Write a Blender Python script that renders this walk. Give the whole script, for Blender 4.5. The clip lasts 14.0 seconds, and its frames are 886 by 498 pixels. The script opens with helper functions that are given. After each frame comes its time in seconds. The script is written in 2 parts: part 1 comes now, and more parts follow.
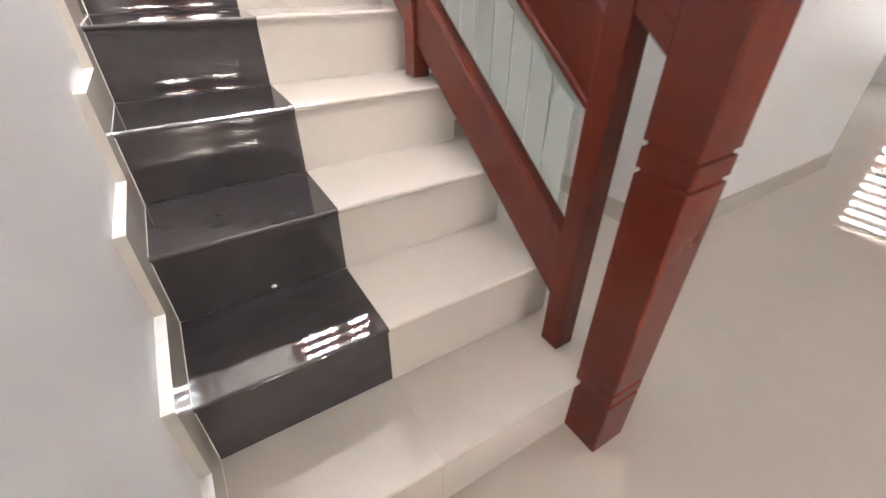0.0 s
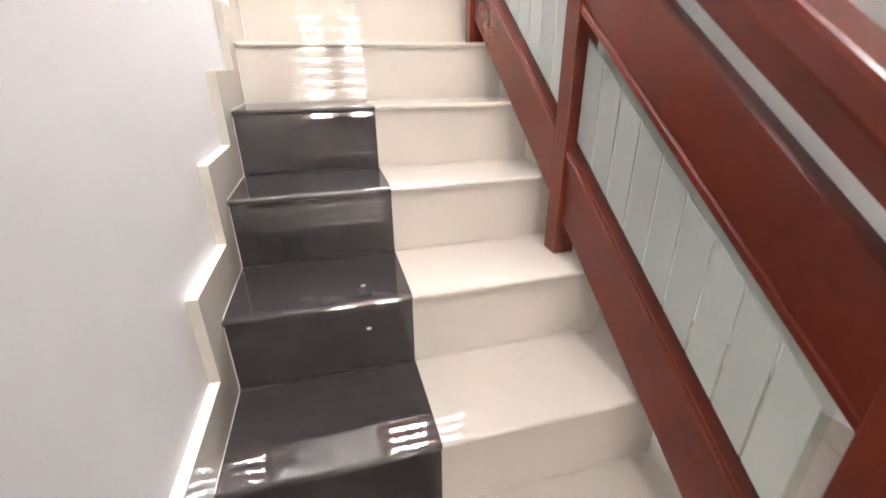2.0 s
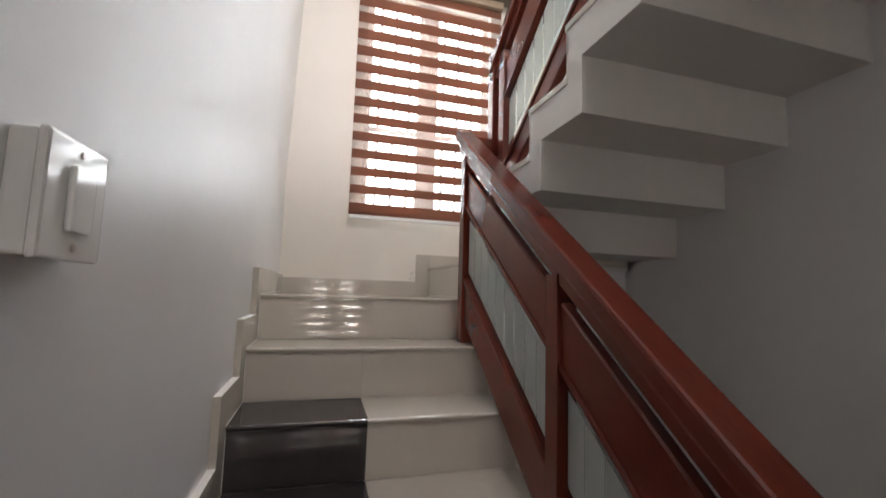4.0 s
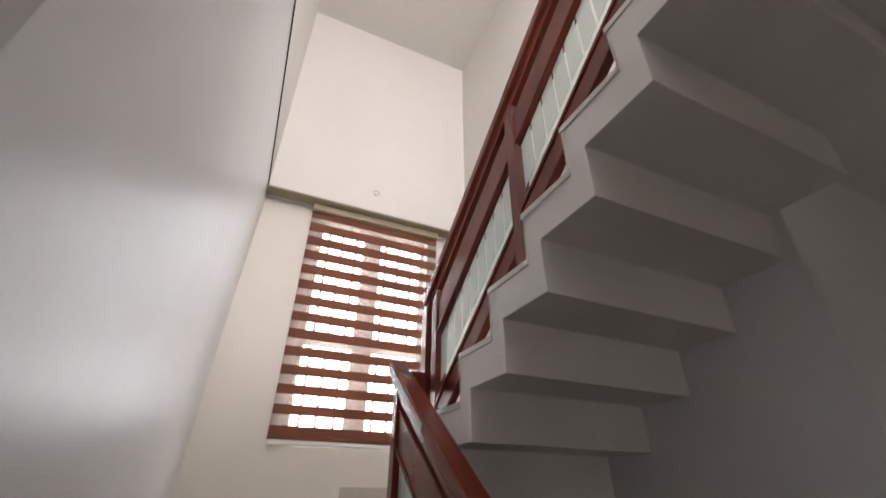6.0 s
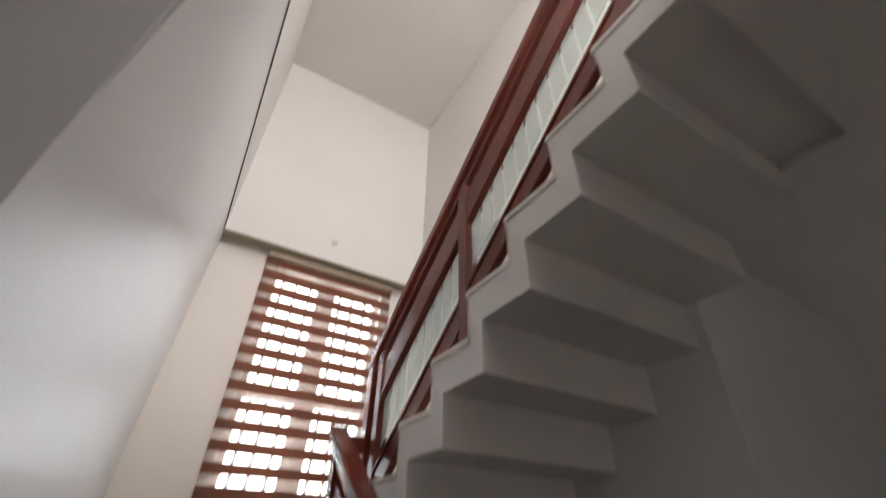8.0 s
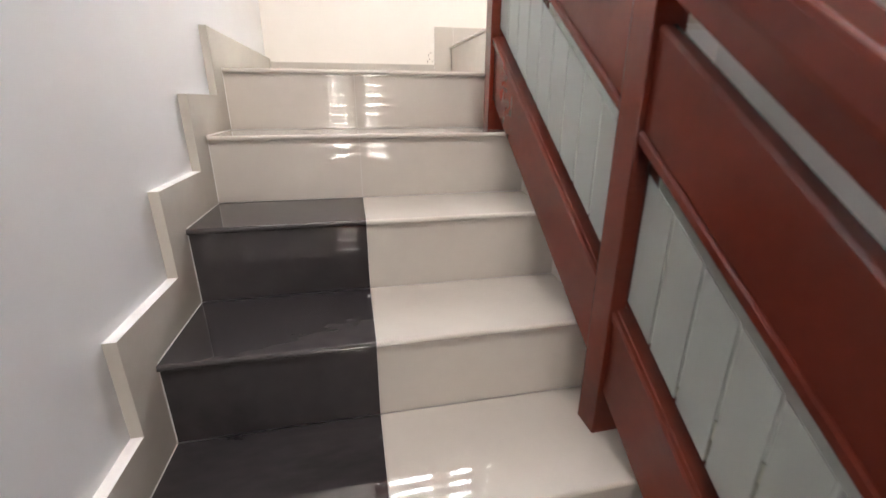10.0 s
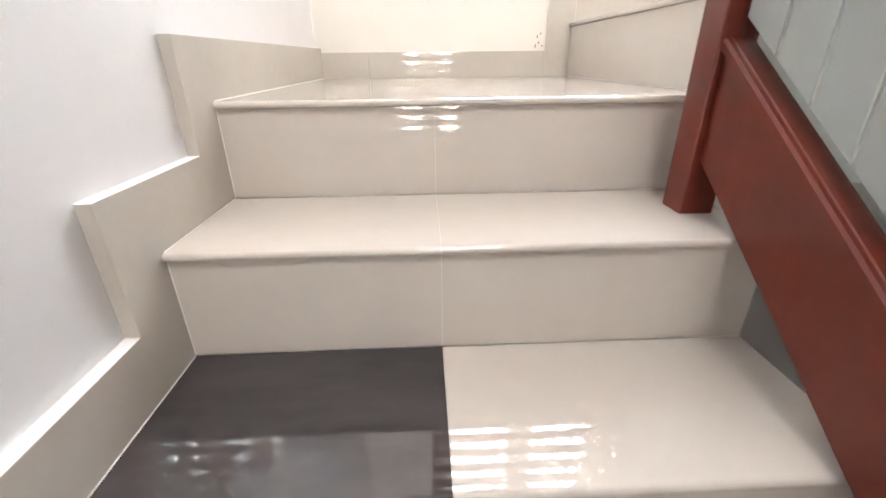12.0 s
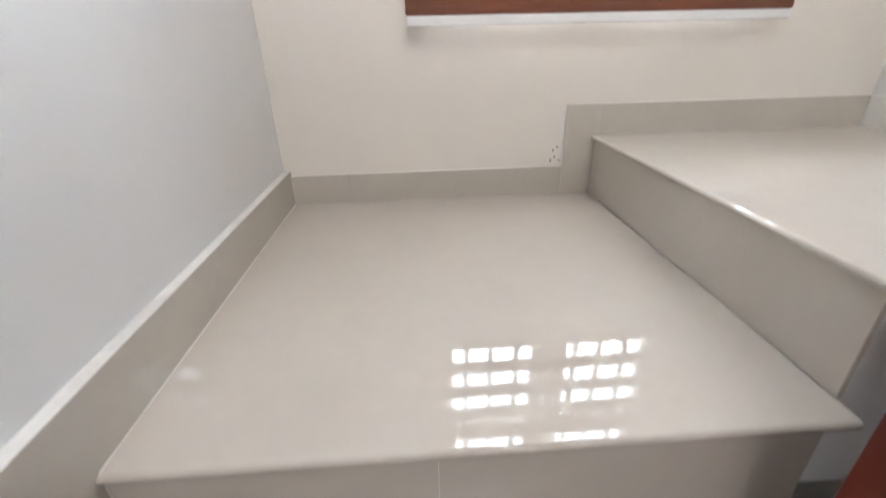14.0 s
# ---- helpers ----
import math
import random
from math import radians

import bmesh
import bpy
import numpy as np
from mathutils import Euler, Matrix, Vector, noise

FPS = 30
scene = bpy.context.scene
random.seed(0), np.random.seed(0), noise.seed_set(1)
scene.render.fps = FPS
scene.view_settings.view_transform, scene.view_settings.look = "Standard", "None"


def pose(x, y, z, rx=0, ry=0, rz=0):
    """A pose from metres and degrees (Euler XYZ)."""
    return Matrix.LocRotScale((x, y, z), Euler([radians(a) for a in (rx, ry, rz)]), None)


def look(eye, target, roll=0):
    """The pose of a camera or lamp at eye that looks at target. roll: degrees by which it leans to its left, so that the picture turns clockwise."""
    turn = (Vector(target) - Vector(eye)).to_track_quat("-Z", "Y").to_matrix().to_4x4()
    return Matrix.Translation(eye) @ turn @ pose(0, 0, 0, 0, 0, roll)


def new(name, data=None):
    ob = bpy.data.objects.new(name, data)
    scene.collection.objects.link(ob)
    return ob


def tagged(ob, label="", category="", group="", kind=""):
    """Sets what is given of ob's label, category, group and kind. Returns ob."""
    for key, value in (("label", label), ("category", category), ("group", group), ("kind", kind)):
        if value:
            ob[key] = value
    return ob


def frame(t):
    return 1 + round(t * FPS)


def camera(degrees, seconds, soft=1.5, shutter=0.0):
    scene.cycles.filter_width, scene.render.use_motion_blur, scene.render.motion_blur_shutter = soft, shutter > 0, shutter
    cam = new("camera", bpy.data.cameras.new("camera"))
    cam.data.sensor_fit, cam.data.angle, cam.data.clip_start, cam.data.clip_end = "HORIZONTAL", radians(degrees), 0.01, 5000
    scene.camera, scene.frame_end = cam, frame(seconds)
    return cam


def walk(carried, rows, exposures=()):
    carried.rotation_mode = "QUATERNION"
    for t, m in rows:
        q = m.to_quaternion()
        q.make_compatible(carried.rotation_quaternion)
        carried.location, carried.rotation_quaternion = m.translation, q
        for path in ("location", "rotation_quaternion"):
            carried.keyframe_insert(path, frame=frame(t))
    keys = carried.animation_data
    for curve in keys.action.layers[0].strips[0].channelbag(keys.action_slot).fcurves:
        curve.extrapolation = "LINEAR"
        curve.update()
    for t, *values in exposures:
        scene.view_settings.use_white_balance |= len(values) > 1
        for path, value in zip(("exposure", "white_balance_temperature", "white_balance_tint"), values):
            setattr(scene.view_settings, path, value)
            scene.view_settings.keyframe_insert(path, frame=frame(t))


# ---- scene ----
cam = camera(93.1, 14.0, shutter=0.4)
PATH = [
    (0, (0.152, -0.393, 1.088), (1.017, 1.007, -0.048), 0.3),
    (0.5, (0.208, -0.236, 1.036), (0.939, 1.139, -0.219), -0.5),
    (1, (0.255, -0.136, 1.071), (0.858, 1.323, -0.157), 0.1),
    (1.5, (0.246, -0.095, 1.146), (0.774, 1.548, 0.134), -0.3),
    (2, (0.265, -0.051, 1.256), (0.73, 1.72, 0.452), -0.6),
    (2.5, (0.272, -0.037, 1.347), (0.718, 1.842, 0.827), -0.5),
    (3, (0.265, -0.059, 1.439), (0.702, 1.875, 1.18), 0.5),
    (3.2, (0.259, -0.065, 1.473), (0.716, 1.875, 1.316), 0.8),
    (5.3, (0.234, -0.07, 1.678), (0.896, 1.67, 2.408), 0.3),
    (5.5, (0.23, -0.105, 1.712), (0.901, 1.591, 2.533), -0.3),
    (6, (0.225, -0.174, 1.773), (0.927, 1.403, 2.782), 0.7),
    (6.5, (0.214, -0.262, 1.834), (0.953, 1.164, 3.026), 1.6),
    (7, (0.201, -0.337, 1.888), (0.939, 0.928, 3.249), 1.9),
    (7.5, (0.186, -0.389, 1.914), (0.937, 0.766, 3.365), 0.7),
    (8, (0.197, -0.317, 1.834), (1.015, 1.079, 3.009), 1.2),
    (8.5, (0.266, -0.159, 1.703), (1.065, 1.559, 2.342), -1.3),
    (8.7, (0.302, -0.092, 1.626), (1.071, 1.705, 2.05), -2.2),
    (9, (0.38, -0.012, 1.49), (0.985, 1.894, 1.48), -2.5),
    (9.2, (0.389, 0.028, 1.419), (0.915, 1.944, 1.194), -1.9),
    (11.3, (0.398, 0.833, 1.487), (0.579, 2.656, 0.686), 0.3),
    (11.5, (0.426, 0.892, 1.508), (0.499, 2.725, 0.713), -1.5),
    (12, (0.391, 1.015, 1.589), (0.467, 2.835, 0.762), -0.6),
    (12.5, (0.375, 1.139, 1.633), (0.594, 2.909, 0.727), 0.9),
    (13, (0.379, 1.238, 1.696), (0.644, 2.963, 0.72), 1.4),
    (13.5, (0.398, 1.403, 1.822), (0.536, 3.149, 0.855), -1.0),
    (14, (0.405, 1.498, 1.979), (0.506, 3.295, 1.105), -1.4),
]
EXPOSURES = [
    (0, 2.6, 6350, 19), (1.0, 2.75, 6350, 19), (1.5, 2.75, 6350, 19), (2.0, 2.55, 6400, 19), (2.5, 2.3, 6400, 17), (3.2, 1.1, 6400, 17),
    (5.3, -0.05, 6500, 20), (6.5, -0.1, 6500, 20), (8.0, -0.3, 6500, 20), (8.5, -0.45, 6450, 20), (8.8, -0.3, 6450, 20), (9.0, 0.1, 6450, 20), (9.2, 0.6, 6450, 20),
    (11.3, 1.85, 6300, 18), (12.0, 1.72, 6300, 18), (12.5, 1.4, 6350, 18), (13.0, 1.05, 6250, 17), (13.5, 0.68, 6200, 16), (14, 0.62, 6100, 17),
]
walk(cam, [(t, look(eye, target, roll)) for t, eye, target, roll in PATH], EXPOSURES)

# world and large lights
def make_world():
    w = bpy.data.worlds.new("sky_world")
    scene.world = w
    w.use_nodes = True
    nt = w.node_tree
    sky = nt.nodes.new("ShaderNodeTexSky")
    sky.sky_type, sky.sun_disc = "NISHITA", False
    sky.sun_elevation, sky.sun_rotation = radians(50), radians(200)
    bg = nt.nodes["Background"]
    bg.inputs["Strength"].default_value = 0.12
    nt.links.new(sky.outputs[0], bg.inputs[0])


def area_lamp(name, eye, target, sx, sy, watts, colour=(1, 1, 1)):
    data = bpy.data.lights.new(name, "AREA")
    data.shape, data.size, data.size_y, data.energy, data.color = "RECTANGLE", sx, sy, watts, colour
    ob = new(name, data)
    ob.matrix_world = look(eye, target)
    return ob


make_world()
sun_data = bpy.data.lights.new("sun", "SUN")
sun_data.energy, sun_data.angle, sun_data.color = 2.5, radians(0.6), (1, 0.95, 0.88)
new("sun", sun_data).matrix_world = look((3, -6, 9), (0.5, 0, 0))
area_lamp("stair_window_light", (0.93, 3.25, 2.95), (0.93, 0, 2.9), 1.7, 2.4, 225, (0.86, 0.94, 1.0))
area_lamp("hall_window_light", (0.52, -5.1, 1.25), (0.52, 0, 1.3), 1.5, 2.1, 345, (1.0, 0.965, 0.90))
area_lamp("side_window_light", (7.15, 0.3, 1.05), (0, 0.3, 1.1), 1.5, 1.5, 66, (1.0, 0.98, 0.93))
# added fill behind the upper wall's opening; no window is known there
area_lamp("upper_fill_light", (0.85, -5.1, 4.6), (0.85, 0, 4.9), 1.9, 1.6, 250, (1.0, 0.98, 0.95))
# added fill under the ceiling, out of view, to brighten treads and upper walls
area_lamp("stairwell_fill_light", (0.85, -1.0, 6.05), (0.85, -0.9, 0), 1.2, 0.9, 42, (1, 0.98, 0.93))
# added fill lamp for the side room, whose own light source is unseen
area_lamp("side_room_fill", (-1.5, -0.6, 2.9), (-1.5, -0.6, 0), 1.0, 0.8, 3.5, (1, 0.93, 0.85))


# materials
def material(name, colour, rough=0.5, metal=0.0, scale=6.0, vary=0.06, bump=0.0, bump_scale=60.0, coat=0.0, tint=None, stretch=(1, 1, 1), spec=0.5, per_object=0.0):
    m = bpy.data.materials.new(name)
    m.use_nodes = True
    nt = m.node_tree
    p = nt.nodes["Principled BSDF"]
    geo = nt.nodes.new("ShaderNodeTexCoord")
    mp = nt.nodes.new("ShaderNodeMapping")
    mp.inputs["Scale"].default_value = stretch
    nt.links.new(geo.outputs["Object"], mp.inputs["Vector"])
    n1 = nt.nodes.new("ShaderNodeTexNoise")
    n1.inputs["Scale"].default_value, n1.inputs["Detail"].default_value = scale, 6
    n2 = nt.nodes.new("ShaderNodeTexNoise")
    n2.inputs["Scale"].default_value, n2.inputs["Detail"].default_value = scale * 9, 4
    for n in (n1, n2):
        nt.links.new(mp.outputs[0], n.inputs["Vector"])
    add = nt.nodes.new("ShaderNodeMath")
    add.operation = "MULTIPLY_ADD"
    add.inputs[1].default_value = 0.35
    nt.links.new(n2.outputs[0], add.inputs[0])
    nt.links.new(n1.outputs[0], add.inputs[2])
    last = add.outputs[0]
    if per_object:
        info = nt.nodes.new("ShaderNodeObjectInfo")
        mul = nt.nodes.new("ShaderNodeMath")
        mul.operation, mul.inputs[1].default_value = "MULTIPLY_ADD", per_object
        nt.links.new(info.outputs["Random"], mul.inputs[0])
        nt.links.new(last, mul.inputs[2])
        last = mul.outputs[0]
    ramp = nt.nodes.new("ShaderNodeValToRGB")
    ramp.color_ramp.elements[0].position, ramp.color_ramp.elements[1].position = 0.42, 0.95
    dark = tuple(c * (1 - vary) for c in colour)
    light = tint or tuple(min(1, c * (1 + vary)) for c in colour)
    ramp.color_ramp.elements[0].color, ramp.color_ramp.elements[1].color = (*dark, 1), (*light, 1)
    nt.links.new(last, ramp.inputs[0])
    nt.links.new(ramp.outputs[0], p.inputs["Base Color"])
    p.inputs["Roughness"].default_value, p.inputs["Metallic"].default_value = rough, metal
    p.inputs["Specular IOR Level"].default_value = spec
    p.inputs["Coat Weight"].default_value, p.inputs["Coat Roughness"].default_value = coat, 0.06
    if bump:
        n3 = nt.nodes.new("ShaderNodeTexNoise")
        n3.inputs["Scale"].default_value, n3.inputs["Detail"].default_value = bump_scale, 5
        nt.links.new(mp.outputs[0], n3.inputs["Vector"])
        b = nt.nodes.new("ShaderNodeBump")
        b.inputs["Strength"].default_value, b.inputs["Distance"].default_value = bump, 0.004
        nt.links.new(n3.outputs[0], b.inputs["Height"])
        nt.links.new(b.outputs[0], p.inputs["Normal"])
    return m



def let_light_through(m, colour, share):
    """Mix a translucent share into a woven fabric."""
    nt = m.node_tree
    tl = nt.nodes.new("ShaderNodeBsdfTranslucent")
    tl.inputs[0].default_value = (*colour, 1)
    mix = nt.nodes.new("ShaderNodeMixShader")
    mix.inputs[0].default_value = share
    nt.links.new(nt.nodes["Principled BSDF"].outputs[0], mix.inputs[1])
    nt.links.new(tl.outputs[0], mix.inputs[2])
    nt.links.new(mix.outputs[0], nt.nodes["Material Output"].inputs["Surface"])


WALL = material("wall_paint", (0.735, 0.735, 0.73), 0.38, scale=1.6, vary=0.03, bump=0.10, bump_scale=9, spec=0.5)
CREAM = material("cream_wall_paint", (0.76, 0.725, 0.655), 0.5, scale=1.4, vary=0.03, bump=0.10, bump_scale=12, spec=0.4)
UPPER = material("upper_wall_paint", (0.76, 0.74, 0.70), 0.6, scale=1.2, vary=0.03, bump=0.10, bump_scale=40, spec=0.3)
SOFFIT = material("soffit_paint", (0.68, 0.66, 0.63), 0.6, scale=2.0, vary=0.05, bump=0.2, bump_scale=30, spec=0.3)
BEIGE = material("beige_porcelain", (0.57, 0.53, 0.468), 0.01, scale=3.0, vary=0.05, per_object=0.08, spec=0.45)
SKIRT = material("skirting_porcelain", (0.53, 0.495, 0.43), 0.03, scale=4.0, vary=0.06, per_object=0.1)
FLOOR = material("floor_porcelain", (0.60, 0.555, 0.49), 0.03, scale=1.5, vary=0.04, bump=0.01, bump_scale=6, spec=0.55)
BLACK = material("charcoal_porcelain", (0.036, 0.032, 0.034), 0.012, scale=2.2, vary=0.22, tint=(0.062, 0.055, 0.055), per_object=0.12, spec=0.75, stretch=(1.0, 2.6, 1.0))
GROUT = material("white_grout", (0.78, 0.77, 0.74), 0.7, scale=30, vary=0.08, bump=0.3, bump_scale=120)
DARKGROUT = material("grey_grout", (0.35, 0.33, 0.30), 0.8, scale=40, vary=0.1)
WOOD = material("mahogany_varnish", (0.138, 0.024, 0.013), 0.25, scale=3.5, vary=0.2, bump=0.012, bump_scale=30, coat=0.08, tint=(0.180, 0.031, 0.017), stretch=(6, 1.2, 1.2), spec=0.38)
BAND = material("blind_band_fabric", (0.19, 0.076, 0.045), 0.8, scale=12, vary=0.2, bump=0.2, bump_scale=300, stretch=(1, 1, 6))
let_light_through(BAND, (0.50, 0.22, 0.12), 0.17)
RAILMETAL = material("blind_valance", (0.36, 0.28, 0.19), 0.5, scale=8, vary=0.1)
OLIVE = material("olive_trim_paint", (0.28, 0.235, 0.16), 0.55, scale=6, vary=0.12, bump=0.1)
ALU = material("window_frame_paint", (0.55, 0.50, 0.45), 0.4, scale=10, vary=0.08)
PLASTIC = material("white_plastic", (0.80, 0.80, 0.78), 0.12, scale=10, vary=0.02)
CHIP = material("brown_plaster_chip", (0.22, 0.17, 0.12), 0.9, scale=60, vary=0.3)
# near-black colour for the shade line under the upper wall
SHADE_LINE = material("dark_shade_line", (0.035, 0.032, 0.028), 0.8, scale=20, vary=0.2)
GROUND = material("outside_ground", (0.22, 0.21, 0.19), 0.9, scale=0.8, vary=0.3, bump=0.3, bump_scale=10)


def glass_material(name, rough, colour, white=0.0, gloss=0.5, tone=(0.92, 0.95, 0.94)):
    m = bpy.data.materials.new(name)
    m.use_nodes = True
    nt = m.node_tree
    out = nt.nodes["Material Output"]
    nt.nodes.remove(nt.nodes["Principled BSDF"])
    tr = nt.nodes.new("ShaderNodeBsdfTransparent")
    tr.inputs[0].default_value = (*colour, 1)
    gl = nt.nodes.new("ShaderNodeBsdfGlossy")
    gl.inputs["Roughness"].default_value = rough
    lw = nt.nodes.new("ShaderNodeLayerWeight")
    lw.inputs["Blend"].default_value = 0.5
    pw = nt.nodes.new("ShaderNodeMath")
    pw.operation, pw.inputs[1].default_value = "POWER", 4.0
    nt.links.new(lw.outputs["Facing"], pw.inputs[0])
    fr = nt.nodes.new("ShaderNodeMath")
    fr.operation, fr.inputs[1].default_value, fr.inputs[2].default_value = "MULTIPLY_ADD", gloss, gloss * 0.08
    nt.links.new(pw.outputs[0], fr.inputs[0])
    mix = nt.nodes.new("ShaderNodeMixShader")
    nt.links.new(fr.outputs[0], mix.inputs[0])
    nt.links.new(tr.outputs[0], mix.inputs[1])
    nt.links.new(gl.outputs[0], mix.inputs[2])
    last = mix.outputs[0]
    if white:
        df = nt.nodes.new("ShaderNodeBsdfDiffuse")
        df.inputs[0].default_value = (*tone, 1)
        tl = nt.nodes.new("ShaderNodeBsdfTranslucent")
        tl.inputs[0].default_value = (*tone, 1)
        noi = nt.nodes.new("ShaderNodeTexNoise")
        noi.inputs["Scale"].default_value = 180
        rmp = nt.nodes.new("ShaderNodeMapRange")
        rmp.inputs["To Min"].default_value, rmp.inputs["To Max"].default_value = white * 0.9, white * 1.1
        m2 = nt.nodes.new("ShaderNodeMixShader")
        m2.inputs[0].default_value = 0.6
        nt.links.new(df.outputs[0], m2.inputs[1])
        nt.links.new(tl.outputs[0], m2.inputs[2])
        m3 = nt.nodes.new("ShaderNodeMixShader")
        nt.links.new(noi.outputs[0], rmp.inputs[0])
        nt.links.new(rmp.outputs[0], m3.inputs[0])
        nt.links.new(last, m3.inputs[1])
        nt.links.new(m2.outputs[0], m3.inputs[2])
        last = m3.outputs[0]
    nt.links.new(last, out.inputs["Surface"])
    return m


GLASS = glass_material("clear_glass", 0.02, (0.93, 0.97, 0.95))
FROST = glass_material("frosted_glass", 0.35, (0.95, 0.98, 0.965), 0.4)
DENSE = glass_material("dense_sheer_fabric", 0.9, (0.93, 0.92, 0.91), 0.25, 0.05, (0.92, 0.89, 0.85))
SHEER = glass_material("sheer_fabric", 0.9, (0.93, 0.92, 0.91), 0.065, 0.05, (0.90, 0.82, 0.74))


def emitter(name, colour, strength):
    m = bpy.data.materials.new(name)
    m.use_nodes = True
    p = m.node_tree.nodes["Principled BSDF"]
    p.inputs["Emission Color"].default_value = (*colour, 1)
    p.inputs["Emission Strength"].default_value = strength
    return m


LAMP = emitter("lamp_disc", (1, 0.95, 0.88), 14)


# mesh helpers
def box(x0, x1, y0, y1, z0, z1, bevel=0.0, bm=None):
    bm = bm or bmesh.new()
    made = bmesh.ops.create_cube(bm, size=1.0)["verts"]
    for v in made:
        v.co = Vector((x0 + (v.co.x + 0.5) * (x1 - x0), y0 + (v.co.y + 0.5) * (y1 - y0), z0 + (v.co.z + 0.5) * (z1 - z0)))
    if bevel:
        edges = {e for v in made for e in v.link_edges}
        bmesh.ops.bevel(bm, geom=list(edges), offset=bevel, segments=2, affect="EDGES", profile=0.6)
    return bm


def prism(poly, x0, x1, bevel=0.0, bm=None):
    """Extrude a polygon of (y, z) points from x0 to x1."""
    bm = bm or bmesh.new()
    a = [bm.verts.new((x0, y, z)) for y, z in poly]
    b = [bm.verts.new((x1, y, z)) for y, z in poly]
    faces = [bm.faces.new(a), bm.faces.new(b[::-1])]
    n = len(poly)
    for i in range(n):
        faces.append(bm.faces.new((a[i], b[i], b[(i + 1) % n], a[(i + 1) % n])))
    bmesh.ops.recalc_face_normals(bm, faces=faces)
    if bevel:
        bmesh.ops.bevel(bm, geom=list({e for f in faces for e in f.edges}), offset=bevel, segments=2, affect="EDGES", profile=0.6)
    return bm


def mesh_of(name, bm, mats):
    bmesh.ops.recalc_face_normals(bm, faces=bm.faces)
    me = bpy.data.meshes.new(name)
    bm.to_mesh(me)
    bm.free()
    for m in mats if isinstance(mats, (list, tuple)) else (mats,):
        me.materials.append(m)
    return me


def part(name, bm, mat, parent=None, label=""):
    ob = new(name, mesh_of(name, bm, mat))
    if parent:
        ob.parent = parent
    return tagged(ob, label)


def structure(name, bm, mat, label="", category=""):
    return tagged(part(name, bm, mat), label, category, kind="structure")


def thing(name, label, category, at=(0, 0, 0), group="", kind=""):
    ob = new(name)
    ob.location = at
    ob.empty_display_size = 0.1
    return tagged(ob, label, category, group, kind)


# the plan
NOSE = 0.010                  # overhang of the tread tiles
R, T = 0.19, 0.265            # lower flight: rise and going
T2 = 0.26                     # going of the upper flight
JOINT, EDGE = 0.413, 0.935    # tile joint and open edge of the lower flight
YF = 2.84                     # far wall
XR = 1.88                     # right wall
XW = -0.021                   # left wall surface
CEIL, SLAB, UPF = 6.10, 3.05, 17 * R
LAND, PLAT = 8 * R, 9 * R


def wall_with_hole(axis, a0, a1, b0, b1, z0, z1, holes):
    """Wall between a0..a1 along, b0..b1 thick; holes are (along0, along1, low, high)."""
    bm = bmesh.new()

    def put(u0, u1, w0, w1):
        if u1 - u0 > 1e-4 and w1 - w0 > 1e-4:
            if axis == "x":
                box(u0, u1, b0, b1, w0, w1, bm=bm)
            else:
                box(b0, b1, u0, u1, w0, w1, bm=bm)
    at = a0
    for u0, u1, w0, w1 in holes:
        put(at, u0, z0, z1)
        put(u0, u1, z0, w0)
        put(u0, u1, w1, z1)
        at = u1
    put(at, a1, z0, z1)
    return bm


def plaster_wedge():
    """Plaster on the stair wall that leans in towards the top."""
    bm = bmesh.new()
    ends = [[bm.verts.new((x, y, z)) for x, z in ((XW - 0.002, 2.2), (0.0255, 3.81), (XW - 0.002, 3.81))] for y in (0.18, YF)]
    bm.faces.new(ends[0]), bm.faces.new(ends[1][::-1])
    for i in range(3):
        j = (i + 1) % 3
        bm.faces.new((ends[0][i], ends[1][i], ends[1][j], ends[0][j]))
    return bm


structure("ground", box(-60, 60, -60, 60, -0.5, -0.28), GROUND, "bare grey ground outside the house", "ground")
structure("floor", box(-2.8, 6.7, -4.7, 2.84, -0.25, 0.0), FLOOR, "polished cream porcelain tile floor of the hall", "floor")
structure("wall_left", wall_with_hole("y", -4.7, YF + 0.2, -0.215, XW, 0, CEIL, [(-2.4, 0.175, 1.95, SLAB)]), WALL, "white painted wall beside the stairs", "wall")
WIN = (0.47, 1.41, 2.06, 3.74)
structure("wall_far", wall_with_hole("x", XW, XR + 0.2, YF, YF + 0.2, 0, CEIL, [WIN]), CREAM, "cream painted wall behind the stair landing", "wall")
structure("beam_far", box(XW, XR, 2.69, YF, 3.812, CEIL), UPPER, "white painted bulkhead above the stair window", "beam")
structure("beam_right", box(1.72, XR, -0.22, 2.69, 3.81, CEIL), UPPER, "white painted bulkhead along the upper stair wall", "beam")
structure("beam_left", box(XW, 0.032, -0.22, 2.69, 3.812, CEIL), UPPER, "white painted upper wall standing proud of the stair wall", "beam")
structure("wall_left_lean", plaster_wedge(), WALL, "white plaster of the stair wall thickening upward", "wall")
# thin strip that puts the shade under the proud wall into dark colour
structure("shade_strip", box(0.026, 0.0325, -0.215, 2.685, 3.802, 3.8115), SHADE_LINE, "thin dark strip standing in for the shade under the upper wall", "joint")
structure("trim", box(0.022, 1.72, 2.686, 2.80, 3.795, 3.8065), OLIVE, "olive brown strip under the bulkhead", "trim")
structure("wall_right", box(XR, XR + 0.2, 0.475, YF, 0, CEIL), WALL, "white painted wall beside the upper flight", "wall")
structure("wall_right_upper", box(XR, XR + 0.2, -4.7, 0.475, UPF - 0.005, CEIL), WALL, "white painted upper wall", "wall")
structure("wall_hall", box(XR + 0.2, 3.55, 0.475, 0.70, 0, SLAB), WALL, "white painted hall wall with a tile skirting", "wall")
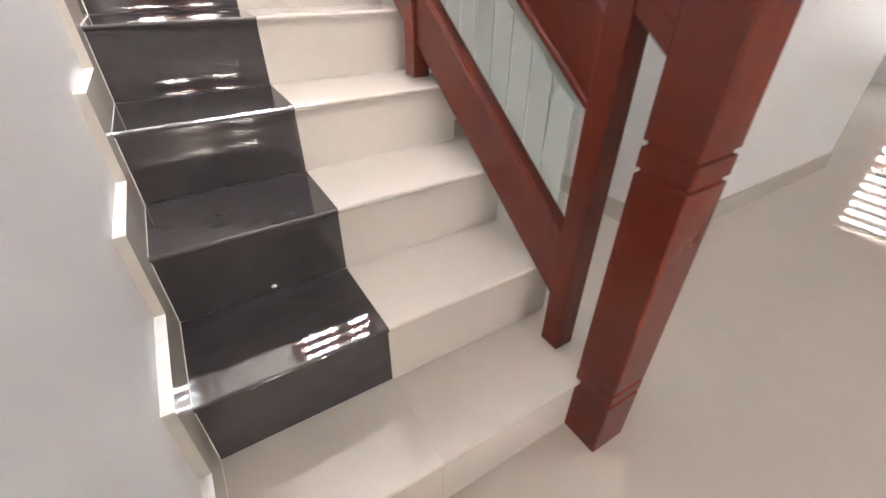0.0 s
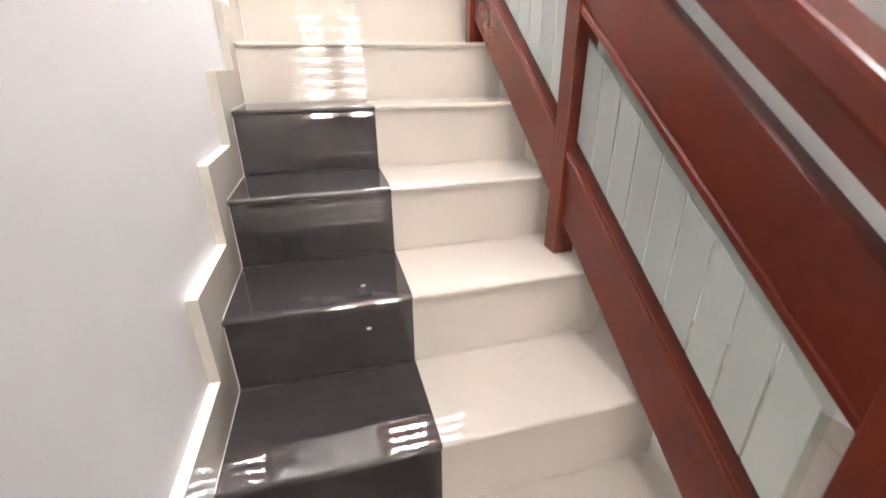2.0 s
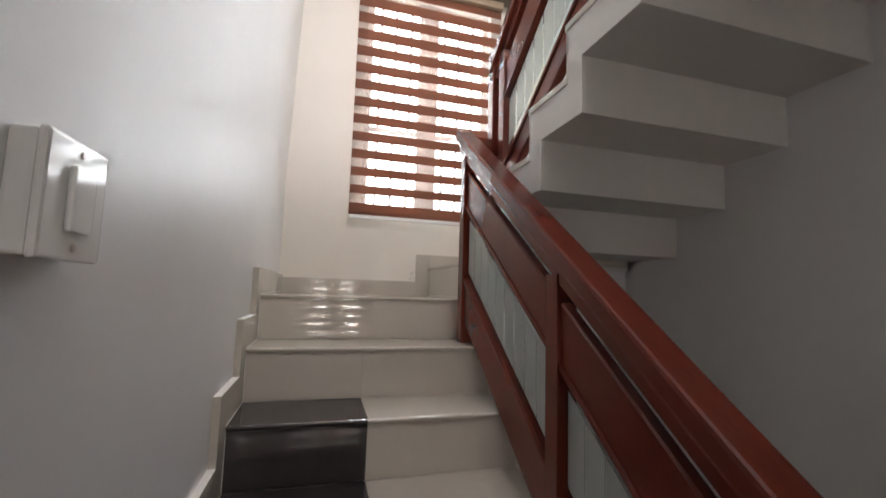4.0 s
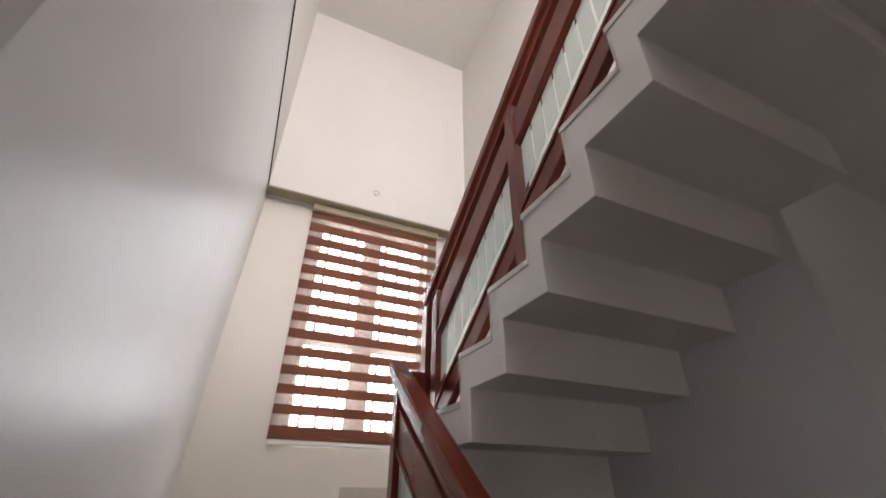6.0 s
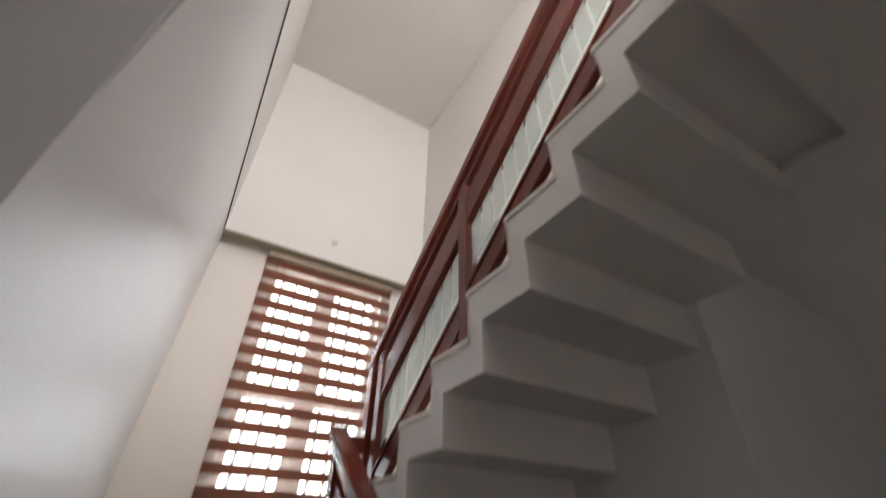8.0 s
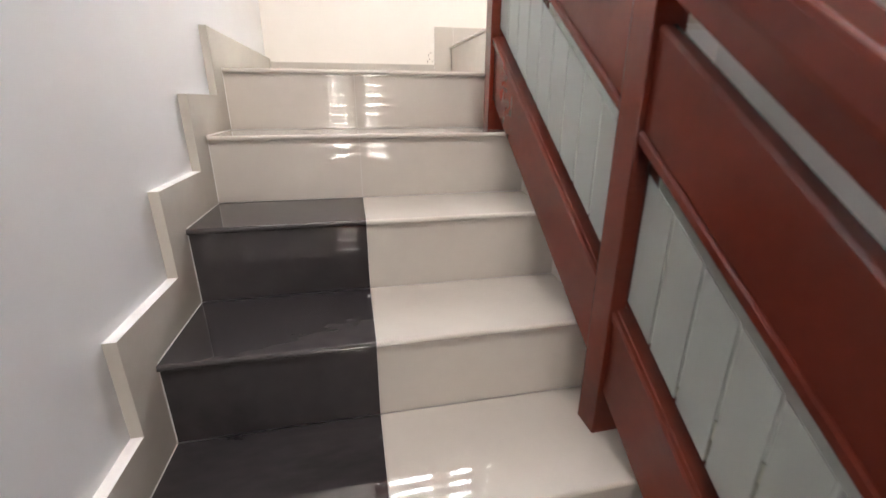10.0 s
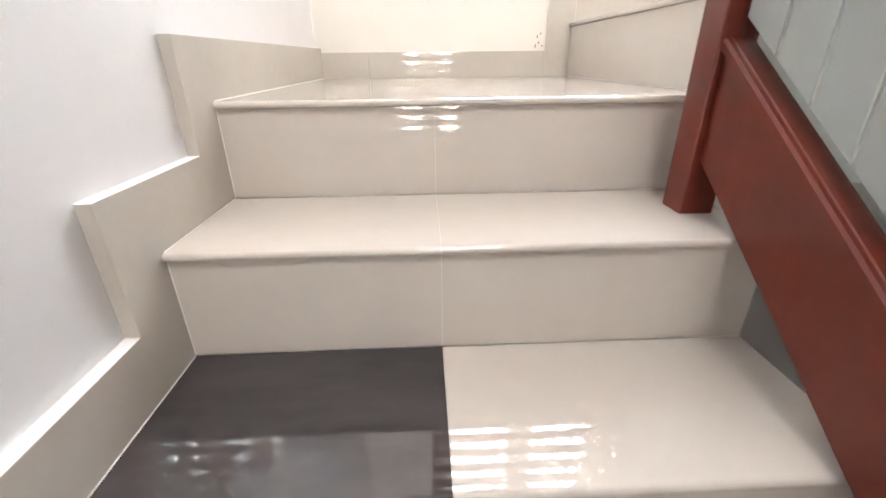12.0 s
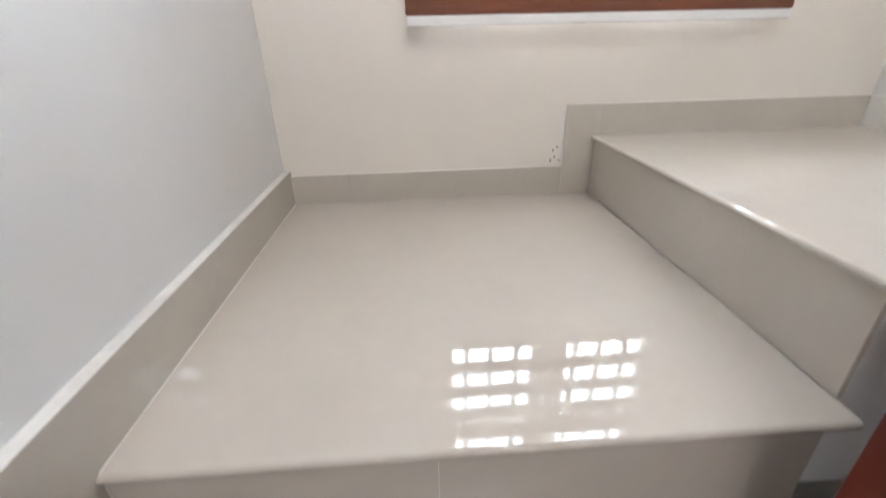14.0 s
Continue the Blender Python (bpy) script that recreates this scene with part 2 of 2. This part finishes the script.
structure("wall_alcove", box(3.55, 6.7, 2.64, 2.84, 0, SLAB), WALL, "white painted wall at the end of the hall", "wall")
structure("wall_alcove_side", box(3.40, 3.55, 0.70, 2.84, 0, SLAB), WALL, "white painted return wall", "wall")
structure("wall_east", wall_with_hole("y", -4.7, 2.84, 6.7, 6.9, 0, SLAB, [(-0.3, 0.92, 0.35, 1.7)]), WALL, "white painted wall with a window", "wall")
# the upper opening is added, unseen, to let the fill lamp shine in
structure("wall_back_upper", wall_with_hole("x", -0.175, XR + 0.2, -4.9, -4.7, SLAB, CEIL, [(0.0, 1.7, 4.1, 5.5)]), WALL, "white painted upper wall with an added opening, out of view", "wall")
structure("wall_back", wall_with_hole("x", -0.175, 6.9, -4.9, -4.7, 0, SLAB, [(0.0, 1.03, 0.4, 2.1)]), WALL, "white painted wall with a window behind the hall", "wall")
structure("wall_west", box(-2.8, -2.65, -2.6, 1.2, 0, SLAB), WALL, "pale painted wall of the side room", "wall")
structure("wall_west_south", box(-2.65, -0.215, -2.6, -2.45, 0, SLAB), WALL, "pale painted side wall of the side room", "wall")
structure("wall_west_north", box(-2.65, -0.215, 1.05, 1.2, 0, SLAB), WALL, "pale painted side wall of the side room", "wall")
structure("ceiling_side_room", box(-2.8, -0.215, -2.6, 1.2, SLAB, SLAB + 0.15), SOFFIT, "white painted ceiling of the side room", "ceiling")
structure("beam_slab", box(XW, XR, -0.5, -0.22, SLAB, UPF - 0.005, 0.004), SOFFIT, "white painted edge beam of the upper slab", "beam")
structure("ceiling_hall_south", box(XR, 6.7, -4.7, -0.22, SLAB, UPF - 0.005), SOFFIT, "white painted slab over the hall", "ceiling")
structure("ceiling_hall", box(XW, XR, -4.7, -0.5, 3.15, UPF - 0.005), SOFFIT, "white painted slab over the hall", "ceiling")
structure("ceiling_hall_east", box(XR, 6.7, -0.22, 0.475, SLAB, UPF - 0.005), SOFFIT, "white painted slab over the hall", "ceiling")
structure("ceiling_alcove", box(XR + 0.2, 6.7, 0.475, 2.84, SLAB, UPF - 0.005), SOFFIT, "white painted slab over the hall", "ceiling")
structure("ceiling", box(-0.175, XR + 0.2, -4.9, YF + 0.2, CEIL, CEIL + 0.15), UPPER, "white painted ceiling above the stairwell", "ceiling")
structure("floor_upper", box(XW, XR, -4.7, -0.24, UPF - 0.005, UPF), FLOOR, "cream tiled upper floor", "floor")

# bright overcast distance outside the stair window
SKYCARD = emitter("bright_distance", (0.95, 0.98, 1.0), 9)
structure("backdrop", box(-6, 8, 9.0, 9.05, -0.3, 12), SKYCARD, "bright white sky outside the window", "backdrop")

# skirtings of the hall
structure("baseboard", box(XR - 0.012, XR, 0.463, YF, 0, 0.10, 0.002), SKIRT, "grey beige tile skirting", "skirting")
structure("baseboard_hall", box(XR - 0.012, 3.562, 0.463, 0.475, 0, 0.10, 0.002), SKIRT, "grey beige tile skirting", "skirting")
structure("baseboard_return", box(3.55, 3.562, 0.475, 2.64, 0, 0.10, 0.002), SKIRT, "grey beige tile skirting", "skirting")


# lower flight
def tile_with_nose(x0, x1, y0, y1, z1, thick=0.014):
    """Tread tile with a rounded nose at y0."""
    r = thick / 2
    pts = [(y1, z1), (y1, z1 - thick)]
    pts += [(y0 + r - r * math.cos(a), z1 - r - r * math.sin(a)) for a in (math.pi / 2, 1.05, 0.52, 0.0, -0.52, -1.05, -math.pi / 2)]
    return prism(pts, x0, x1)


def lower_core():
    pts = [(NOSE + 0.020, 0.0)]
    for n in range(1, 9):
        y = (n - 1) * T + NOSE + (0.020 if n == 1 else 0.006)
        pts += [(y, n * R - 0.0135)]
        pts += [(n * T + NOSE + 0.006 if n < 8 else YF, n * R - 0.0135)]
    pts += [(YF, LAND - 0.2), (7 * T + 0.3, LAND - 0.2), (0.55, 0.0)]
    return prism(pts, 0.001, EDGE - 0.004)


stairs = structure("staircase", lower_core(), WALL, "lower flight of cream and charcoal tiled concrete steps", "stairs")
for n in range(1, 9):
    y, z = (n - 1) * T, n * R
    for x0, x1, left in ((0.001, JOINT - 0.0004, True), (JOINT + 0.0004, EDGE, False)):
        dark = left and 2 <= n <= 6
        m = BLACK if dark else BEIGE
        if n < 8:
            part("tread_tile", tile_with_nose(x0, x1, y + (0.014 if n == 1 else 0.0), y + T + NOSE - 0.001, z), m, stairs, "charcoal polished tile" if dark else "cream polished tile")
        back = 0.014 if n == 1 else 0.0
        part("riser_tile", box(x0, x1, y + NOSE + back, y + NOSE + back + 0.007, z - R + 0.001, z - 0.0145), m, stairs, "charcoal polished tile" if dark else "cream polished tile")
for n in range(1, 9):
    y, z = (n - 1) * T, n * R
    end = y + T + NOSE - 0.002 if n < 8 else YF - 0.013
    part("caulk_line", box(0.0, 0.0014, y + NOSE, end, z - 0.002, z + 0.0012), GROUT, stairs, "thin white caulk line")
    part("caulk_line", box(0.0, 0.0014, y + NOSE - 0.0015, y + NOSE + 0.001, z - R + 0.003, z - 0.015), GROUT, stairs, "thin white caulk line")
part("landing_tile", tile_with_nose(0.001, 0.974, 7 * T, YF, LAND), BEIGE, stairs, "cream polished tile")
part("stair_side", box(EDGE - 0.004, 0.972, 1.9, YF, LAND - 0.2, LAND - 0.0145), WALL, stairs)

# platform that turns to the upper flight
plat = structure("landing_platform", box(0.985, XR, 1.912, YF, LAND - 0.2, PLAT - 0.0145), WALL, "raised cream tiled landing platform", "landing")
part("riser_tile", box(0.975, 0.984, 1.90, YF, LAND + 0.001, PLAT - 0.0145), BEIGE, plat, "cream polished tile")


def platform_tile():
    r = 0.007
    bm = bmesh.new()
    pts = [(XR, PLAT), (XR, PLAT - 0.014)] + [(0.963 + r - r * math.cos(a), PLAT - r - r * math.sin(a)) for a in (math.pi / 2, 0.8, 0.0, -0.8, -math.pi / 2)]
    a = [bm.verts.new((x, 1.90, z)) for x, z in pts]
    b = [bm.verts.new((x, YF, z)) for x, z in pts]
    bm.faces.new(a), bm.faces.new(b[::-1])
    for i in range(len(pts)):
        bm.faces.new((a[i], b[i], b[(i + 1) % len(pts)], a[(i + 1) % len(pts)]))
    return bm


part("floor_tile", platform_tile(), BEIGE, plat, "cream polished tile")


# stepped skirting on the left wall and round the landing
def edged(bm):
    for f in bm.faces:
        if f.normal.z > 0.7:
            f.material_index = 1
    return bm


skirt = tagged(new("skirting_stairs"), "stepped grey beige tile skirting with white grouted edges", "skirting", kind="structure")
for n in range(1, 9):
    y0, y1 = (n - 1) * T - 0.088, n * T - 0.088 if n < 8 else YF
    bm = box(XW, 0.0, y0, y1, (n - 1) * R - (0.0 if n == 1 else 0.02), n * R + 0.108)
    bm.normal_update()
    part("skirting_tile", edged(bm), (SKIRT, GROUT), skirt)


def plain_skirt(x0, x1, y0, y1, z0, z1):
    bm = box(x0, x1, y0, y1, z0, z1)
    bm.normal_update()
    for f in bm.faces:
        f.material_index = 1 if f.normal.z > 0.7 or f.normal.x < -0.7 else 0
    part("skirting_tile", bm, (SKIRT, GROUT), skirt)


for x0, x1 in ((0.0, 0.182), (0.183, 0.876)):
    plain_skirt(x0, x1, YF - 0.012, YF, LAND, LAND + 0.093)
plain_skirt(0.877, 0.984, YF - 0.012, YF, LAND, PLAT + 0.095)
plain_skirt(0.985, XR - 0.012, YF - 0.012, YF, PLAT, PLAT + 0.095)
plain_skirt(XR - 0.012, XR, 1.95, YF, PLAT, PLAT + 0.095)


# upper flight: folded slab with a stepped underside
def rise_y(n):
    return 1.905 - T2 * (n - 10)


def upper_core():
    pts = []
    for n in range(10, 18):
        pts += [(rise_y(n) - 0.012, (n - 1) * R - 0.021), (rise_y(n) - 0.012, n * R - 0.024)]
    pts += [(-0.24, UPF - 0.024), (-0.24, 16 * R - 0.153 + R)]
    for n in range(16, 9, -1):
        pts += [(rise_y(n + 1) - 0.09, n * R - 0.153 + R), (rise_y(n + 1) - 0.09, n * R - 0.153)]
    pts += [(rise_y(10) + 0.02, 10 * R - 0.153)]
    return prism(pts, 1.0, XR)


upper = structure("staircase_upper", upper_core(), SOFFIT, "upper flight with a stepped white plaster underside", "stairs")
for n in range(10, 18):
    y, z = rise_y(n), n * R
    back = rise_y(n + 1) - 0.014 if n < 17 else -0.24
    bm = box(0.994, XR, back, y, z - 0.024, z, 0.003)
    part("tread_tile", bm, BEIGE, upper, "cream polished tile")
    part("riser_tile", box(0.997, XR, y - 0.0125, y - 0.006, z - R + 0.001, z - 0.0245), BEIGE, upper, "cream polished tile")


# railings
def sweep(profile, y0, y1, base, slope, bm=None):
    """Sweep (x, h) points along the slope with upright ends."""
    bm = bm or bmesh.new()
    a = [bm.verts.new((x, y0, base + slope * y0 + h)) for x, h in profile]
    b = [bm.verts.new((x, y1, base + slope * y1 + h)) for x, h in profile]
    bm.faces.new(a), bm.faces.new(b[::-1])
    for i in range(len(profile)):
        bm.faces.new((a[i], b[i], b[(i + 1) % len(profile)], a[(i + 1) % len(profile)]))
    return bm


def rail_profile(xc, w, h0, h1):
    hw = w / 2
    q = [(-hw * 0.55, 0), (hw * 0.55, 0), (hw * 0.58, 0.40), (hw * 0.96, 0.47), (hw, 0.55), (hw, 0.88), (hw * 0.95, 0.96), (hw * 0.84, 1.0),
         (-hw * 0.84, 1.0), (-hw * 0.95, 0.96), (-hw, 0.88), (-hw, 0.55), (-hw * 0.96, 0.47), (-hw * 0.58, 0.40)]
    return [(xc + x, h0 + t * (h1 - h0)) for x, t in q]


def board_profile(xc, w, h0, h1, c=0.006):
    hw = w / 2
    return [(xc - hw + c, h0), (xc + hw - c, h0), (xc + hw, h0 + c), (xc + hw, h1 - c), (xc + hw - c, h1), (xc - hw + c, h1), (xc - hw, h1 - c), (xc - hw, h0 + c)]


def bay(rail, xc, y0, y1, base, slope, h, strips, gap=0.003, edge=0.035, clear=0.0, foot=0.035):
    """One bay between two posts: boards, beads, a glass panel and its frosted strips."""
    part("lower_board", sweep(board_profile(xc, 0.036, h[0], h[1]), y0, y1, base, slope), WOOD, rail)
    part("middle_board", sweep(board_profile(xc, 0.036, h[2], h[3]), y0, y1, base, slope), WOOD, rail)
    part("bead", sweep(board_profile(xc, 0.050, h[1] - 0.024, h[1] - 0.002, 0.004), y0, y1, base, slope), WOOD, rail)
    part("bead", sweep(board_profile(xc, 0.050, h[2] + 0.002, h[2] + 0.024, 0.004), y0, y1, base, slope), WOOD, rail)
    g = part("glass_panel", sweep([(xc - 0.003, h[1] - 0.01), (xc + 0.003, h[1] - 0.01), (xc + 0.003, h[2] + 0.01), (xc - 0.003, h[2] + 0.01)], y0 + 0.004 + clear, y1 - 0.004, base, slope), GLASS, rail, "clear glass panel with frosted strips")
    m = 0.012
    first = y0 + m + clear
    step = (y1 - m - first) / strips
    for i in range(strips):
        a, b = first + i * step + gap, first + (i + 1) * step - gap
        part("frosted_strip", sweep([(xc - 0.0062, h[1] + foot), (xc - 0.0042, h[1] + foot), (xc - 0.0042, h[2] - edge), (xc - 0.0062, h[2] - edge)], a, b, base, slope), FROST, g)


S1, S2 = R / T, -R / T2
low = thing("stair_railing", "mahogany stair railing with frosted glass panels on the lower flight", "railing", (0.875, 0, 0))
low.location = (0, 0, 0)
XC = 0.875
H1 = (0.20, 0.392, 0.695, 0.875)
posts = [(0.127, 0.187, R), (0.920, 0.980, 4 * R), (1.707, 1.767, 7 * R)]
for y0, y1, z in posts:
    part("post", box(XC - 0.03, XC + 0.03, y0, y1, z, 0.91 + S1 * (y0 + y1) / 2 + 0.02, 0.003), WOOD, low)
bay(low, XC, 0.187, 0.920, 0.0, S1, H1, 9, clear=0.035)
bay(low, XC, 0.980, 1.707, 0.0, S1, H1, 9)
part("handrail", sweep(rail_profile(XC, 0.088, 0.924, 1.036), 0.02, 1.81, 0.0, S1), WOOD, low)
part("handrail_return", box(XC + 0.03, 1.0, 1.735, 1.805, 2.205, 2.285, 0.012), WOOD, low)


def newel(x0, x1, y0, y1, z1):
    """Square post lofted as one piece, with cut grooves."""
    rows = [(0.0, 0.0)]
    for cut in (0.19, 0.235, 0.775, 0.825):
        rows += [(cut - 0.007, 0.0), (cut - 0.004, 0.006), (cut + 0.004, 0.006), (cut + 0.007, 0.0)]
    rows += [(z1, 0.0)]
    bm = bmesh.new()
    last = None
    c = 0.004
    for z, d in rows:
        a0, a1, b0, b1 = x0 + d, x1 - d, y0 + d, y1 - d
        ring = [bm.verts.new((x, y, z)) for x, y in ((a0 + c, b0), (a1 - c, b0), (a1, b0 + c), (a1, b1 - c), (a1 - c, b1), (a0 + c, b1), (a0, b1 - c), (a0, b0 + c))]
        if last:
            for k in range(8):
                bm.faces.new((last[k], last[(k + 1) % 8], ring[(k + 1) % 8], ring[k]))
        else:
            bm.faces.new(ring[::-1])
        last = ring
    bm.faces.new(last)
    return bm


part("newel_post", newel(0.82, 0.936, -0.080, 0.031, 1.16), WOOD, low, "square grooved newel post")
part("newel_cap", box(0.808, 0.948, -0.092, 0.043, 1.1602, 1.19, 0.008), WOOD, low)

up = thing("stair_railing", "mahogany stair railing with frosted glass panels on the upper flight", "railing")
XU = 1.035
B2 = 1.9 + (R / T2) * 1.905
H2 = (-0.065, 0.062, 0.375, 0.555)
uposts = [(1.655, 1.715, 10 * R, 0.64), (0.875, 0.935, 13 * R, 0.64), (-0.095, -0.035, UPF, 0.66)]
for y0, y1, z, h in uposts:
    part("post", box(XU - 0.028, XU + 0.028, y0, y1, z, B2 + S2 * (y0 + y1) / 2 + h, 0.003), WOOD, up)
part("newel_post", box(XU - 0.035, XU + 0.030, 1.77, 1.835, PLAT, 2.76, 0.004), WOOD, up)
bay(up, XU, 0.935, 1.655, B2, S2, H2, 9, 0.005, 0.03, foot=0.07)
bay(up, XU, -0.035, 0.875, B2, S2, H2, 11, 0.005, 0.03, foot=0.07)
part("handrail", sweep(rail_profile(XU, 0.085, 0.61, 0.735), -0.10, 1.80, B2, S2), WOOD, up)


# stair window, its grille and the zebra blind
def window(name, x0, x1, z0, z1, y, depth, m, label, mull=0.075):
    w = tagged(new(name), label, "window", kind="structure")
    f = 0.045
    for a in ((x0, x0 + f, z0, z1), (x1 - f, x1, z0, z1), (x0 + f, x1 - f, z0, z0 + f), (x0 + f, x1 - f, z1 - f, z1)):
        part("window_frame", box(a[0], a[1], y, y + depth, a[2], a[3], 0.003), ALU, w)
    xm = (x0 + x1) / 2
    part("mullion", box(xm - mull, xm + mull, y + 0.01, y + depth - 0.01, z0 + f, z1 - f, 0.003), ALU, w)
    zt = z0 + (z1 - z0) * 0.385
    for a0, a1 in ((x0 + f, xm - mull), (xm + mull, x1 - f)):
        part("transom", box(a0, a1, y + 0.012, y + depth - 0.012, zt - 0.022, zt + 0.022, 0.003), ALU, w)
        g = part("pane", box(a0, a1, y + depth / 2 - 0.002, y + depth / 2 + 0.002, z0 + f, z1 - f), GLASS, w)
        g.visible_shadow = False
        for k in (0.18, 0.5, 0.84):
            xb = a0 + (a1 - a0) * k
            part("grille_bar", box(xb - 0.011, xb + 0.011, y + depth, y + depth + 0.012, z0 + f, z1 - f), ALU, w)
    w.matrix_world = m
    return w


window("window_1", *WIN[:2], *WIN[2:], YF + 0.06, 0.07, Matrix(), "two-light window with a vertical grille behind the blind")


def zebra_blind(x0, x1, z0, z1, y, bands, m, label, open_share=0.36, sheer=None):
    b = thing("zebra_blind", label, "blind")
    b.matrix_world = m
    part("valance", box(x0 - 0.004, x1 + 0.004, y - 0.045, y + 0.03, z1 - 0.055, z1 - 0.001, 0.008), RAILMETAL, b, "brown fabric-covered head rail")
    part("bottom_bar", box(x0, x1, y - 0.010, y + 0.010, z0, z0 + 0.022, 0.006), BAND, b)
    part("bottom_rail", box(x0, x1, y - 0.012, y + 0.012, z0 - 0.026, z0 - 0.001, 0.005), PLASTIC, b, "pale plastic bottom rail")
    top, low_z = z1 - 0.055, z0 + 0.022
    p = (top - low_z - 0.06) / bands
    last = top
    for i in range(bands):
        gap = p * (open_share + 0.014 * i)
        zs = low_z + (bands - i) * p
        part("fabric_band", box(x0, x1, y - 0.0015, y + 0.0015, zs, last), BAND, b)
        part("sheer_band", box(x0, x1, y - 0.0008, y + 0.0008, zs - gap, zs), sheer or SHEER, b, "translucent sheer band")
        last = zs - gap
    part("fabric_band", box(x0, x1, y - 0.0015, y + 0.0015, low_z, last), BAND, b)
    return b


zebra_blind(0.392, 1.478, 2.052, 3.793, YF - 0.047, 13, Matrix(), "brown and sheer zebra roller blind over the stair window")

# hall windows out of the walk, with the same blinds
TURN_BACK = pose(1.8, -4.7, 0, 0, 0, 180)
window("window_2", 0.77, 1.8, 0.4, 2.1, 0.06, 0.07, TURN_BACK, "two-light window at the back of the hall", 0.17)
zebra_blind(0.73, 1.84, 0.36, 2.15, -0.03, 10, TURN_BACK, "brown and sheer zebra roller blind in the hall", 0.28, DENSE)
window("window_3", -0.92, 0.3, 0.35, 1.7, 0.06, 0.07, pose(6.7, 0, 0, 0, 0, -90), "window at the end of the hall")
zebra_blind(-0.97, 0.35, 0.3, 1.75, -0.03, 12, pose(6.7, 0, 0, 0, 0, -90), "brown and sheer zebra roller blind in the hall")


# small things
def light_switch():
    s = thing("light_switch", "glossy white surface-mounted light switch on the stair wall", "switch", (XW, 0.424, 1.632))
    part("back_box", box(0.0, 0.022, -0.052, 0.052, -0.057, 0.057, 0.004), PLASTIC, s)
    part("plate", box(0.0222, 0.031, -0.054, 0.054, -0.059, 0.059, 0.004), PLASTIC, s)
    part("rocker", prism([(-0.020, -0.032), (0.020, -0.032), (0.020, 0.032), (-0.020, 0.032)], 0.0312, 0.038, 0.003), PLASTIC, s)
    for z in (-0.046, 0.046):
        bm = bmesh.new()
        bmesh.ops.create_cone(bm, cap_ends=True, segments=12, radius1=0.004, radius2=0.003, depth=0.002, matrix=pose(0.0322, 0, z, 0, 90))
        part("screw", bm, ALU, s)


light_switch()


def downlight(x, y, z):
    d = thing("downlight", "small white recessed ceiling downlight", "lamp", (x, y, z), "hall downlights")
    bm = bmesh.new()
    bmesh.ops.create_cone(bm, cap_ends=True, segments=24, radius1=0.045, radius2=0.055, depth=0.012, matrix=Matrix.Translation((0, 0, -0.006)))
    part("rim", bm, PLASTIC, d)
    bm = bmesh.new()
    bmesh.ops.create_cone(bm, cap_ends=True, segments=24, radius1=0.034, radius2=0.034, depth=0.004, matrix=Matrix.Translation((0, 0, -0.0145)))
    part("lamp_lens", bm, LAMP, d)


for x, y in ((0.5, -1.4), (2.2, -1.4), (0.5, -3.2), (2.2, -3.2)):
    downlight(x, y, 3.15 if x < XR else SLAB)


def ceiling_hook():
    h = thing("wall_hook", "small white metal hook on the bulkhead", "hook", (0.86, 2.69, 3.99))
    bm = bmesh.new()
    bmesh.ops.create_cone(bm, cap_ends=True, segments=16, radius1=0.014, radius2=0.011, depth=0.012, matrix=pose(0, -0.006, 0, 90))
    part("base_plate", bm, PLASTIC, h)
    bm = bmesh.new()
    last = None
    for k in range(9):
        a = -1.4 + k * 0.48
        ring = [bm.verts.new((0.012 * math.sin(a) + 0.003 * math.cos(q) * math.sin(a), -0.018 + 0.003 * math.sin(q), 0.012 * math.cos(a) + 0.003 * math.cos(q) * math.cos(a))) for q in (0, 1.57, 3.14, 4.71)]
        if last:
            for q in range(4):
                bm.faces.new((last[q], last[(q + 1) % 4], ring[(q + 1) % 4], ring[q]))
        last = ring
    bmesh.ops.scale(bm, vec=(2.2, 1.3, 1.5), verts=bm.verts)
    part("hook_wire", bm, ALU, h)


ceiling_hook()

# small chips in the plaster by the raised skirting
for dx, dz, w, h in ((0.0, 0.0, 0.004, 0.012), (0.012, 0.014, 0.005, 0.007), (0.006, 0.034, 0.004, 0.010), (0.018, 0.046, 0.005, 0.006), (0.026, 0.004, 0.007, 0.004)):
    c = box(0.838 + dx, 0.838 + dx + w, YF - 0.0012, YF, LAND + 0.105 + dz, LAND + 0.105 + dz + h, 0.0004)
    tagged(part("plaster_chip", c, CHIP), "tiny brown chip in the white wall plaster", "chip", "plaster chips by the skirting")
